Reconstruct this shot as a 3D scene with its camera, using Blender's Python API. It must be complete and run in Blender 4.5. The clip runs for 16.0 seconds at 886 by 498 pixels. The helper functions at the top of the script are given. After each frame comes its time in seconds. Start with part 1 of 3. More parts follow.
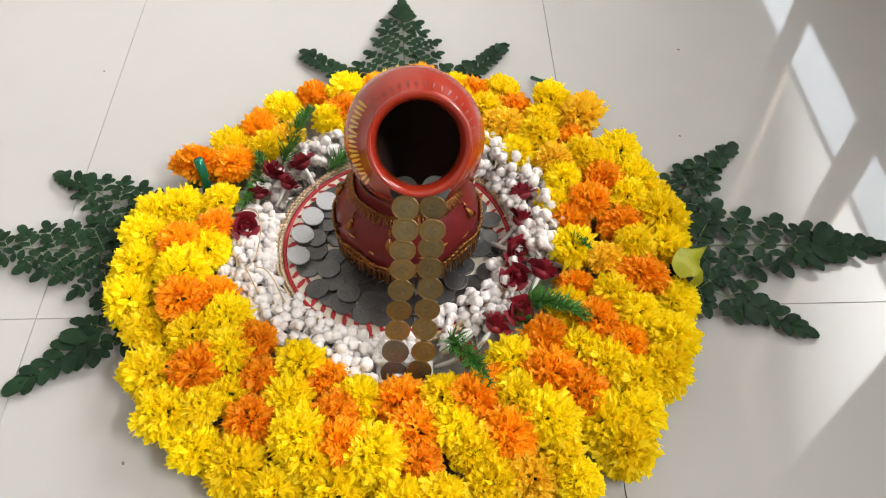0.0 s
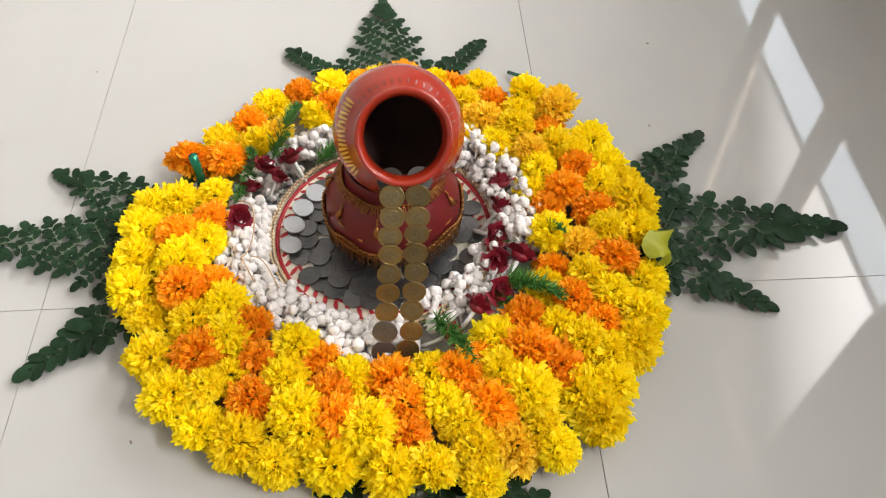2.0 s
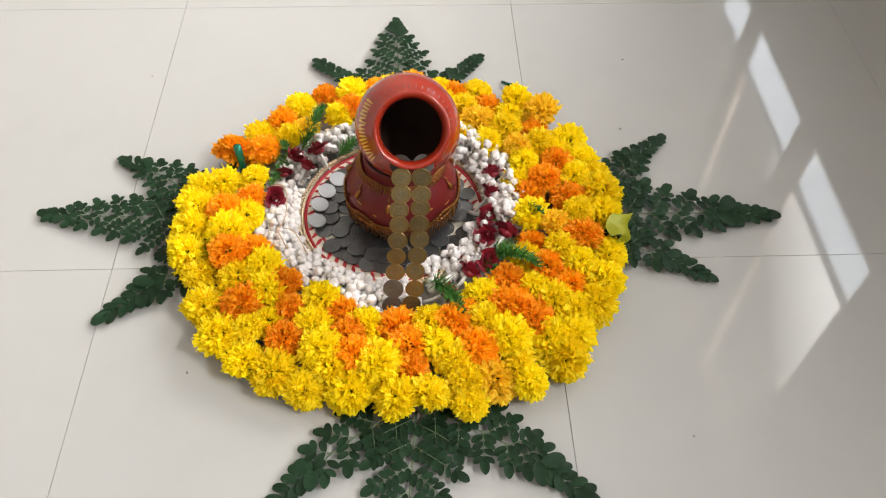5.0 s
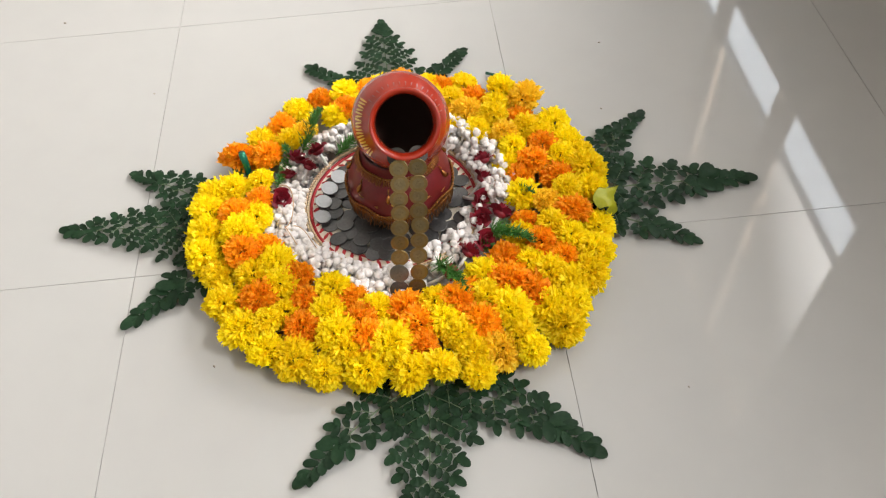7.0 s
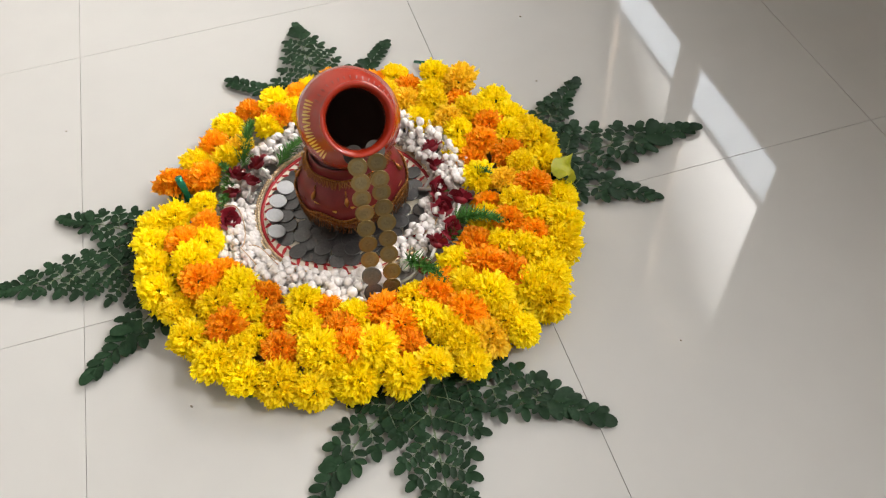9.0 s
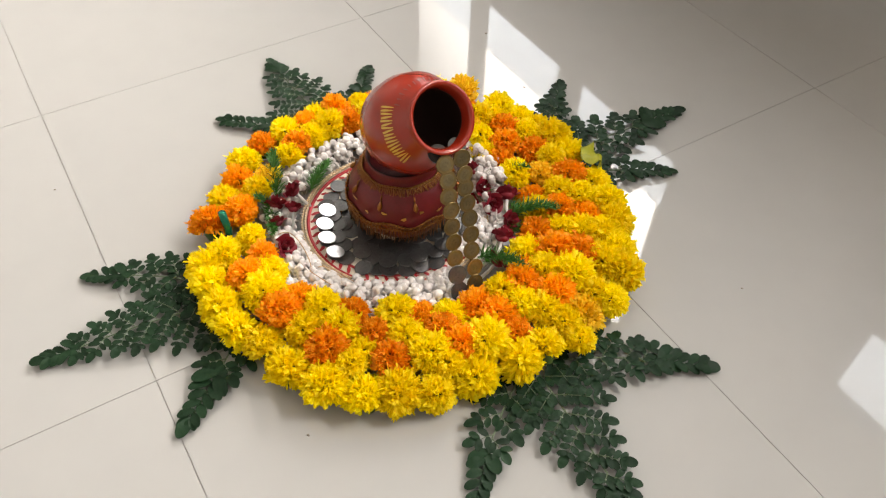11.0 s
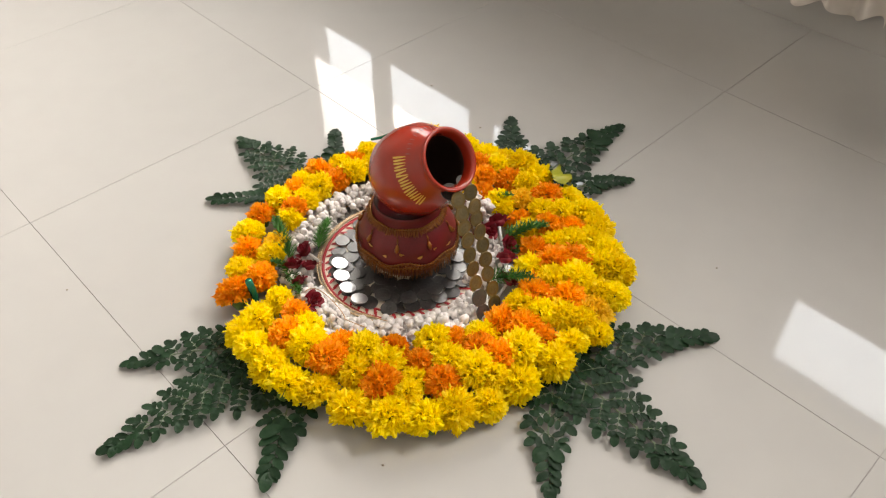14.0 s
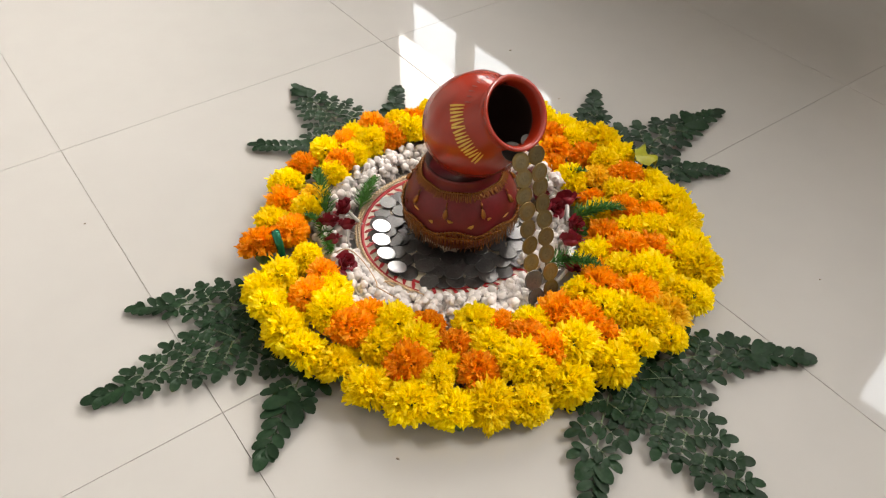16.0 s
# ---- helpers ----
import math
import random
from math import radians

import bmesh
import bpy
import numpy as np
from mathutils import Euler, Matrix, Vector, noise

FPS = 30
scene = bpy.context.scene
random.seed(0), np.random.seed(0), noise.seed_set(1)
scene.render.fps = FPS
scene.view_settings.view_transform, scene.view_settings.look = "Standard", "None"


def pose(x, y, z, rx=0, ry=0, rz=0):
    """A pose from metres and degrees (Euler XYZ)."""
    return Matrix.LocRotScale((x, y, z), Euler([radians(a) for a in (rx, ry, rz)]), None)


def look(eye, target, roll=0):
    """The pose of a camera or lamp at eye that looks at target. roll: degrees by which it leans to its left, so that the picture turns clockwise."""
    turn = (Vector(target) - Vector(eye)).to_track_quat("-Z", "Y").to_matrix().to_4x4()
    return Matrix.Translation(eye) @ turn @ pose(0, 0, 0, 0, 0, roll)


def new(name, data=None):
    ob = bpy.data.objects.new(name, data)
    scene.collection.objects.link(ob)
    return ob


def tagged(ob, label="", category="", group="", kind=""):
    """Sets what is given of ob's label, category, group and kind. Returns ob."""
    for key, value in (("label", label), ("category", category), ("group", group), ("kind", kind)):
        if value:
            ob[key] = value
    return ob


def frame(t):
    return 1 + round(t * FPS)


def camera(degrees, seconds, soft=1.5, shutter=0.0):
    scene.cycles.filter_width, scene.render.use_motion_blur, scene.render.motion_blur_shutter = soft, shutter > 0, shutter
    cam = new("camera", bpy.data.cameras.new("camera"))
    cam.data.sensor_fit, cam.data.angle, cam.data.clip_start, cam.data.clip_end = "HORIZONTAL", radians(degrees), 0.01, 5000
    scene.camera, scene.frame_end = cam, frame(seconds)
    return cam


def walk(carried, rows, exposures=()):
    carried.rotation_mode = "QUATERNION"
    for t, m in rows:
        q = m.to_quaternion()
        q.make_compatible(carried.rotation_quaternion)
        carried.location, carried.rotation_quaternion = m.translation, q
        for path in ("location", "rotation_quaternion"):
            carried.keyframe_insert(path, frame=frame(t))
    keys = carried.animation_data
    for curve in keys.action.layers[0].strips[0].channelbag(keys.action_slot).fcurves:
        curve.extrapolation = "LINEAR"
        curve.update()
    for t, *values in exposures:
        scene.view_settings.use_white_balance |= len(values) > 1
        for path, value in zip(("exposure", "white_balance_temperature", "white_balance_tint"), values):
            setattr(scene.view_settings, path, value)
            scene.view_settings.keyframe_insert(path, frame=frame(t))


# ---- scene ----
cam = camera(58.4, 16.0, soft=1.2)
PATH = [
    (0, (0.426, -0.473, 0.715), (0.453, 0.756, -0.862), -0.1),
    (0.5, (0.433, -0.465, 0.726), (0.456, 0.744, -0.867), -0.8),
    (1, (0.438, -0.473, 0.719), (0.466, 0.727, -0.882), -1.1),
    (1.5, (0.439, -0.48, 0.725), (0.485, 0.723, -0.872), -0.7),
    (2, (0.423, -0.511, 0.752), (0.493, 0.703, -0.836), 0.4),
    (2.5, (0.422, -0.539, 0.772), (0.486, 0.692, -0.803), 0.4),
    (3, (0.418, -0.554, 0.783), (0.474, 0.679, -0.79), 0.5),
    (3.5, (0.422, -0.565, 0.792), (0.472, 0.664, -0.786), 0.5),
    (4, (0.436, -0.579, 0.8), (0.468, 0.65, -0.777), 0.0),
    (4.5, (0.417, -0.642, 0.858), (0.477, 0.597, -0.711), 1.1),
    (5, (0.426, -0.666, 0.876), (0.479, 0.571, -0.695), 0.8),
    (7.5, (0.422, -0.728, 0.926), (0.503, 0.492, -0.657), -5.7),
    (8, (0.41, -0.675, 0.896), (0.539, 0.507, -0.712), -7.2),
    (10.5, (0.121, -0.735, 0.88), (0.706, 0.442, -0.627), 1.5),
    (11, (0.01, -0.632, 0.854), (0.732, 0.485, -0.639), 1.9),
    (11.5, (-0.047, -0.584, 0.848), (0.785, 0.48, -0.627), 1.2),
    (12, (-0.098, -0.54, 0.854), (0.82, 0.488, -0.596), 0.8),
    (12.5, (-0.108, -0.515, 0.833), (0.854, 0.485, -0.607), 0.6),
    (13, (-0.128, -0.512, 0.815), (0.866, 0.486, -0.604), 0.8),
    (13.5, (-0.146, -0.539, 0.839), (0.869, 0.472, -0.556), 0.7),
    (14, (-0.184, -0.604, 0.905), (0.809, 0.431, -0.489), -0.1),
    (14.5, (-0.18, -0.633, 0.908), (0.789, 0.421, -0.489), -1.3),
    (15, (-0.154, -0.589, 0.85), (0.818, 0.455, -0.552), 0.1),
    (15.5, (-0.13, -0.558, 0.788), (0.803, 0.513, -0.62), 0.7),
    (16, (-0.109, -0.562, 0.767), (0.748, 0.591, -0.625), 1.1),
]
walk(cam, [(t, look(eye, target, roll)) for t, eye, target, roll in PATH], ((0.0, -0.05, 6500, 10), (8.0, -0.05, 6530, 10), (11.0, -0.12, 6850, 11.5), (16.0, -0.14, 6950, 12)))

# ---- light ----
world = bpy.data.worlds.new("sky")
scene.world = world
world.use_nodes = True
sky = world.node_tree.nodes.new("ShaderNodeTexSky")
sky.sky_type, sky.sun_disc, sky.sun_elevation, sky.sun_rotation = "NISHITA", False, radians(50), radians(200)
back = world.node_tree.nodes["Background"]
back.inputs["Strength"].default_value = 0.12
world.node_tree.links.new(sky.outputs[0], back.inputs["Color"])


def window_light(name, x, y, z, width, height, watts, spread):
    data = bpy.data.lights.new(name, "AREA")
    data.shape, data.size, data.size_y, data.energy = "RECTANGLE", width, height, watts
    data.color, data.spread = ((1.0, 0.985, 0.96) if "blind" in name else (0.85, 0.93, 1.0)), radians(spread)
    ob = new(name, data)
    ob.matrix_world = look((x, y, z), (0, y, z))
    return ob


# daylight: soft through the north blind, bright through the clear strips below the blinds
window_light("daylight_blind_north", 1.6, 1.32, 1.49, 1.54, 1.04, 130, 133)
# added fill, high in the south window where the floor doesn't mirror it
window_light("fill_blind_south", 1.6, -0.90, 1.86, 0.76, 0.34, 84, 162)
window_light("daylight_strip_north", 1.70, 1.32, 0.92, 1.72, 0.32, 16, 165)
window_light("daylight_strip_south", 1.70, -0.73, 0.95, 1.24, 0.38, 12, 132)
window_light("daylight_slit", 1.70, 2.655, 1.2, 0.12, 0.9, 2.5, 140)


# ---- materials ----
def mat(name, base, rough=0.5, metal=0.0, vary=0.12, scale=30.0, bump=0.0, bump_scale=200.0, second=None, island=0.0, trans=0.0, coat=0.0, hue=0.0, spec=0.5):
    """A principled surface with stains at two scales, fine relief, and a shift from piece to piece."""
    m = bpy.data.materials.new(name)
    m.use_nodes = True
    nt = m.node_tree
    p = nt.nodes["Principled BSDF"]
    N = nt.nodes.new
    L = nt.links.new
    co = N("ShaderNodeTexCoord")
    big, small = N("ShaderNodeTexNoise"), N("ShaderNodeTexNoise")
    for tex, sc in ((big, scale), (small, scale * 7)):
        tex.inputs["Scale"].default_value, tex.inputs["Detail"].default_value = sc, 4
        L(co.outputs["Object"], tex.inputs["Vector"])
    mix = N("ShaderNodeMix")
    mix.data_type = "RGBA"
    mix.inputs["A"].default_value = (*base, 1)
    mix.inputs["B"].default_value = (*(second or [c * 0.7 for c in base]), 1)
    add = N("ShaderNodeMath")
    add.operation = "ADD"
    L(big.outputs["Fac"], add.inputs[0])
    L(small.outputs["Fac"], add.inputs[1])
    ramp = N("ShaderNodeMapRange")
    ramp.inputs["From Min"].default_value, ramp.inputs["From Max"].default_value = 0.8, 1.3
    ramp.inputs["To Max"].default_value = vary if second is None else min(1.0, vary)
    L(add.outputs[0], ramp.inputs["Value"])
    L(ramp.outputs[0], mix.inputs["Factor"])
    out = mix.outputs["Result"]
    if island:
        geo, info, both = N("ShaderNodeNewGeometry"), N("ShaderNodeObjectInfo"), N("ShaderNodeMath")
        both.operation = "ADD"
        L(geo.outputs["Random Per Island"], both.inputs[0])
        L(info.outputs["Random"], both.inputs[1])
        span = N("ShaderNodeMapRange")
        span.inputs["From Max"].default_value = 2.0
        span.inputs["To Min"].default_value, span.inputs["To Max"].default_value = 1 - island, 1 + island
        L(both.outputs[0], span.inputs["Value"])
        hsv = N("ShaderNodeHueSaturation")
        L(span.outputs[0], hsv.inputs["Value"])
        if hue:
            turn = N("ShaderNodeMapRange")
            turn.inputs["To Min"].default_value, turn.inputs["To Max"].default_value = 0.5 - hue, 0.5 + hue
            L(info.outputs["Random"], turn.inputs["Value"])
            L(turn.outputs[0], hsv.inputs["Hue"])
        L(out, hsv.inputs["Color"])
        out = hsv.outputs["Color"]
    L(out, p.inputs["Base Color"])
    p.inputs["Roughness"].default_value, p.inputs["Metallic"].default_value = rough, metal
    p.inputs["Coat Weight"].default_value = coat
    p.inputs["Specular IOR Level"].default_value = spec
    p.inputs["Coat Roughness"].default_value = 0.08
    if bump:
        fine, rel = N("ShaderNodeTexNoise"), N("ShaderNodeBump")
        fine.inputs["Scale"].default_value, fine.inputs["Detail"].default_value = bump_scale, 3
        L(co.outputs["Object"], fine.inputs["Vector"])
        rel.inputs["Strength"].default_value, rel.inputs["Distance"].default_value = bump, 0.002
        L(fine.outputs["Fac"], rel.inputs["Height"])
        L(rel.outputs["Normal"], p.inputs["Normal"])
    if trans:
        tr, ms = N("ShaderNodeBsdfTranslucent"), N("ShaderNodeMixShader")
        L(out, tr.inputs["Color"])
        ms.inputs["Fac"].default_value = trans
        L(p.outputs[0], ms.inputs[1])
        L(tr.outputs[0], ms.inputs[2])
        L(ms.outputs[0], nt.nodes["Material Output"].inputs["Surface"])
    return m


M = dict(
    tile=mat("polished_tile", (0.41, 0.40, 0.382), 0.04, vary=0.10, scale=2.2, island=0.015),
    grout=mat("grout", (0.33, 0.31, 0.29), 0.8, vary=0.4, scale=20),
    wall=mat("wall_paint", (0.46, 0.44, 0.41), 0.7, vary=0.08, scale=1.5, bump=0.1),
    # Far darker than its beige: the unlit window side's shade is in the colour.
    wall_east=mat("shaded_window_wall", (0.11, 0.085, 0.062), 0.7, vary=0.1, scale=1.5, bump=0.1),
    ceiling=mat("ceiling_paint", (0.62, 0.61, 0.59), 0.8, vary=0.05, scale=1.0),
    frame=mat("window_frame_paint", (0.25, 0.2, 0.16), 0.45, vary=0.2),
    wire=mat("mesh_wire", (0.35, 0.36, 0.38), 0.4, metal=0.6),
    blind=mat("blind_fabric", (0.66, 0.63, 0.58), 0.8, vary=0.1, scale=8, trans=0.06),
    curtain=mat("curtain_fabric", (0.62, 0.57, 0.52), 0.85, vary=0.12, scale=10, bump=0.2, bump_scale=600, trans=0.06),
    yellow=mat("yellow_petals", (1.0, 0.84, 0.004), 0.6, vary=0.5, scale=60, second=(1.0, 0.73, 0.0), island=0.10, trans=0.46, hue=0.006),
    orange=mat("orange_petals", (1.0, 0.49, 0.004), 0.6, vary=0.6, scale=60, second=(1.0, 0.32, 0.0), island=0.14, trans=0.42, hue=0.008),
    peach=mat("pale_orange_petals", (1.0, 0.72, 0.03), 0.6, vary=0.4, scale=60, second=(1.0, 0.58, 0.01), island=0.08, trans=0.40),
    calyx=mat("green_calyx", (0.09, 0.16, 0.03), 0.6),
    leaf=mat("dark_green_leaflet", (0.008, 0.023, 0.010), 0.46, vary=0.5, scale=60, second=(0.018, 0.042, 0.018), island=0.65, bump=0.15, bump_scale=500, spec=0.12),
    stalk=mat("pale_green_stalk", (0.11, 0.15, 0.08), 0.5),
    fern=mat("fine_fern_green", (0.06, 0.20, 0.03), 0.5, island=0.35, vary=0.4),
    lime=mat("yellow_green_leaf", (0.33, 0.32, 0.008), 0.5, vary=0.7, scale=40, second=(0.22, 0.26, 0.01), trans=0.12),
    jasmine=mat("jasmine_white", (0.84, 0.80, 0.775), 0.5, vary=0.25, scale=120, second=(0.72, 0.60, 0.56), island=0.06, trans=0.12),
    rose=mat("maroon_rose_cloth", (0.22, 0.006, 0.018), 0.55, vary=0.5, scale=90, second=(0.12, 0.003, 0.01), island=0.25),
    thread=mat("pale_thread", (0.55, 0.36, 0.2), 0.7),
    white=mat("white_plastic", (0.8, 0.79, 0.77), 0.4, vary=0.08),
    clay=mat("red_clay_glaze", (0.30, 0.021, 0.007), 0.27, vary=0.35, scale=18, second=(0.20, 0.017, 0.008), bump=0.08, bump_scale=300, coat=0.4, spec=0.3),
    # Dark brown for the inside of both pots, behind the lip.
    dark_inside=mat("dark_pot_inside", (0.05, 0.02, 0.014), 0.8, vary=0.3),
    maroon=mat("maroon_pot_paint", (0.140, 0.011, 0.014), 0.38, vary=0.6, scale=45, second=(0.075, 0.009, 0.008), bump=0.08, coat=0.06, spec=0.3),
    gold=mat("gold_thread", (0.28, 0.11, 0.024), 0.36, metal=0.75, vary=0.4, scale=80, island=0.2),
    braid=mat("pale_gold_braid", (0.72, 0.55, 0.36), 0.35, metal=0.3, vary=0.5, scale=120, second=(0.45, 0.28, 0.12)),
    rust=mat("worn_pink_paint", (0.20, 0.028, 0.018), 0.4, vary=0.3, scale=100),
    gilt=mat("yellow_gold_paint", (0.66, 0.40, 0.07), 0.35, metal=0.4, vary=0.3, scale=100),
    red=mat("red_cloth_band", (0.42, 0.02, 0.025), 0.6, vary=0.3, scale=80),
    cream=mat("cream_cloth", (0.78, 0.70, 0.58), 0.65, vary=0.25, scale=60),
    steel=mat("worn_steel_coin", (0.135, 0.133, 0.132), 0.34, metal=0.8, vary=0.7, scale=60, island=0.42, bump=0.25, bump_scale=300),
    # Much darker than the plate's steel, for the coins in the pot's mouth.
    dark_steel=mat("dark_steel_coin", (0.05, 0.047, 0.042), 0.5, metal=0.6, vary=0.5, scale=60, bump=0.10, bump_scale=300),
    brass=mat("worn_brass_coin", (0.22, 0.155, 0.062), 0.40, metal=0.8, vary=0.6, scale=60, island=0.45, bump=0.12, bump_scale=300),
    nickel=mat("dull_nickel", (0.21, 0.165, 0.085), 0.40, metal=0.8, vary=0.6, scale=70, island=0.45, bump=0.12, bump_scale=300),
    # Paler coin metal: the window's reflection is put into the colour.
    bright=mat("painted_glint_coin", (0.54, 0.55, 0.57), 0.34, metal=0.7, vary=0.25, scale=60, bump=0.10, bump_scale=300),
    ribbon=mat("green_foil_ribbon", (0.01, 0.16, 0.09), 0.2, metal=0.5),
)


# ---- builders ----
def mesh(name, verts, faces, material, smooth=True):
    me = bpy.data.meshes.new(name)
    me.from_pydata([tuple(v) for v in verts], [], faces)
    for m in material if isinstance(material, (list, tuple)) else [material]:
        me.materials.append(m)
    me.polygons.foreach_set("use_smooth", [smooth] * len(me.polygons))
    me.update()
    return me


def part(name, me, parent, label="", m=None):
    ob = new(name, me)
    ob.parent = parent
    if m is not None:
        ob.matrix_basis = m
    return tagged(ob, label) if label else ob


def thing(name, label, category, m=None, group="", kind="", data=None):
    ob = new(name, data)
    if m is not None:
        ob.matrix_basis = m
    return tagged(ob, label, category, group, kind)


class Shape:
    """Vertices and faces gathered into one mesh."""

    def __init__(self):
        self.v, self.f = [], []

    def add(self, verts, faces):
        k = len(self.v)
        self.v += [Vector(v) for v in verts]
        self.f += [tuple(i + k for i in f) for f in faces]

    def box(self, a, b):
        x0, y0, z0 = a
        x1, y1, z1 = b
        self.add([(x0, y0, z0), (x1, y0, z0), (x1, y1, z0), (x0, y1, z0), (x0, y0, z1), (x1, y0, z1), (x1, y1, z1), (x0, y1, z1)],
                 [(0, 3, 2, 1), (4, 5, 6, 7), (0, 1, 5, 4), (1, 2, 6, 5), (2, 3, 7, 6), (3, 0, 4, 7)])

    def lathe(self, profile, n=48, centre=(0, 0, 0), closed=False):
        c = Vector(centre)
        vs = [c + Vector((r * math.cos(2 * math.pi * i / n), r * math.sin(2 * math.pi * i / n), z)) for r, z in profile for i in range(n)]
        k = len(profile)
        rows = range(k if closed else k - 1)
        self.add(vs, [(j * n + i, j * n + (i + 1) % n, (j + 1) % k * n + (i + 1) % n, (j + 1) % k * n + i) for j in rows for i in range(n)])

    def tube(self, points, radius, n=6, taper=1.0):
        pts = [Vector(p) for p in points]
        vs, k = [], len(pts)
        for i, p in enumerate(pts):
            d = (pts[min(i + 1, k - 1)] - pts[max(i - 1, 0)]).normalized()
            side = d.cross(Vector((0.3, 0.2, 1))).normalized()
            up = side.cross(d)
            r = radius * (1 + (taper - 1) * i / max(1, k - 1))
            vs += [p + r * (math.cos(2 * math.pi * j / n) * side + math.sin(2 * math.pi * j / n) * up) for j in range(n)]
        fs = [(i * n + j, i * n + (j + 1) % n, (i + 1) * n + (j + 1) % n, (i + 1) * n + j) for i in range(k - 1) for j in range(n)]
        self.add(vs, fs + [tuple(range(n))[::-1], tuple((k - 1) * n + j for j in range(n))])

    def mesh(self, name, material, smooth=True):
        return mesh(name, self.v, self.f, material, smooth)


def solid(name, me_shape, material, smooth=False):
    return me_shape.mesh(name, material, smooth)


# ---- the room ----
X0, X1, Y0, Y1, TOP = -2.4, 1.58, -2.4, 3.0, 2.8
TILE = 0.6

sh = Shape()
sh.box((X0, Y0, -0.12), (X1, Y1, -0.0025))
floor = thing("floor", "pale grey polished vitrified tile floor with thin joints", "floor", kind="structure", data=solid("floor", sh, M["grout"]))


def wall(name, boxes, material, label):
    s = Shape()
    for a, b in boxes:
        s.box(a, b)
    return thing(name, label, "wall", kind="structure", data=solid(name, s, material))


T = 0.2
W1, W2, SILL, HEAD = (0.51, 2.12), (-1.3, -0.185), 0.75, 2.05
# window wall, with the shade under the sills painted into its dark brown
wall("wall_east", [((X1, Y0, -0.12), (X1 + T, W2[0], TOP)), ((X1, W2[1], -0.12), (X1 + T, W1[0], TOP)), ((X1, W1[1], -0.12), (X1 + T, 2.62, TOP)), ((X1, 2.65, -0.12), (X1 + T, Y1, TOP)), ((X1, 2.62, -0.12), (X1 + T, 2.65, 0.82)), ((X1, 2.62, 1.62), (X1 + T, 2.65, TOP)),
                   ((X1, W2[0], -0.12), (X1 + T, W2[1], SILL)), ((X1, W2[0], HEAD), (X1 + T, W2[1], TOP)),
                   ((X1, W1[0], -0.12), (X1 + T, W1[1], SILL)), ((X1, W1[0], HEAD), (X1 + T, W1[1], TOP))], M["wall_east"], "beige wall below and between the windows, its shade painted in")
wall("wall_west", [((X0 - T, Y0 - T, -0.12), (X0, Y1 + T, TOP))], M["wall"], "plain cream painted wall of the room")
wall("wall_north", [((X0, Y1, -0.12), (X1 + T, Y1 + T, TOP))], M["wall"], "plain cream painted wall of the room")
wall("wall_south", [((X0, Y0 - T, -0.12), (X1 + T, Y0, TOP))], M["wall"], "plain cream painted wall of the room")
sh = Shape()
sh.box((X0 - T, Y0 - T, TOP), (X1 + T, Y1 + T, TOP + 0.15))
thing("ceiling", "plain white painted ceiling of the room", "ceiling", kind="structure", data=solid("ceiling", sh, M["ceiling"]))


def window(name, y0, y1, bars, blind_from):
    w = thing(name, "window with mesh screen and a half-lowered pale blind", "window", kind="structure")
    for a, b in ((y0, y0 + 0.012), *bars, (y1 - 0.012, y1)):
        s = Shape()
        s.box((1.583, a, SILL), (1.597, b, HEAD))
        part("window_frame", solid("window_frame", s, M["frame"]), w)
    for a, b in ((SILL, SILL + 0.012), (HEAD - 0.05, HEAD)):
        s = Shape()
        s.box((1.5825, y0, a), (1.5975, y1, b))
        part("window_rail", solid("window_rail", s, M["frame"]), w)
    s = Shape()
    y = y0 + 0.01
    while y < y1:
        s.box((1.615, y, SILL), (1.6165, y + 0.0015, HEAD - 0.6))
        y += 0.024
    z = SILL
    while z < HEAD - 0.6:
        s.box((1.617, y0, z), (1.6185, y1, z + 0.0015))
        z += 0.024
    part("mesh_screen", solid("mesh_screen", s, M["wire"]), w, "fine square wire mesh screen")
    n = 160
    vs = [(1.606 + 0.002 * math.sin(i * 0.9), y0 + (y1 - y0) * i / n, z) for z in (blind_from, HEAD) for i in range(n + 1)]
    part("blind", mesh("blind", vs, [(i, i + 1, n + 2 + i, n + 1 + i) for i in range(n)], M["blind"]), w, "pale translucent fabric blind")
    s = Shape()
    s.box((1.602, y0 + 0.001, blind_from - 0.012), (1.610, y1 - 0.001, blind_from + 0.006))
    part("blind_rail", solid("blind_rail", s, M["blind"]), w)
    return w


window("window_1", *W1, ((0.98, 1.10), (1.55, 1.66)), 0.99)
window("window_2", *W2, ((-0.80, -0.74),), 1.10)


def curtain(y0, y1, x, folds, depth, hem):
    """A gathered curtain, with thickness, hanging to just above the floor."""
    n, rows = folds * 12, 12
    vs = []
    for side in (0.0, 0.004):
        for j in range(rows + 1):
            z = hem + (2.25 - hem) * j / rows
            for i in range(n + 1):
                u = i / n
                w = math.sin(u * folds * 2 * math.pi + 0.8 * math.sin(5 * u))
                vs.append((x + side + depth * w * (1 - 0.35 * j / rows) + 0.01 * math.sin(9 * u), y0 + (y1 - y0) * u, z + 0.012 * math.sin(u * 17) * (j == 0)))
    k = (n + 1) * (rows + 1)
    fs = []
    for s in (0, k):
        fs += [(s + j * (n + 1) + i, s + j * (n + 1) + i + 1, s + (j + 1) * (n + 1) + i + 1, s + (j + 1) * (n + 1) + i) for j in range(rows) for i in range(n)]
    fs += [(i, i + 1, k + i + 1, k + i) for i in range(n)]
    return thing("curtain", "cream cloth curtain gathered in soft folds beside the window", "curtain", data=mesh("curtain", vs, fs, M["curtain"]))


curtain(-0.15, 0.13, 1.535, 4, 0.022, 0.075)
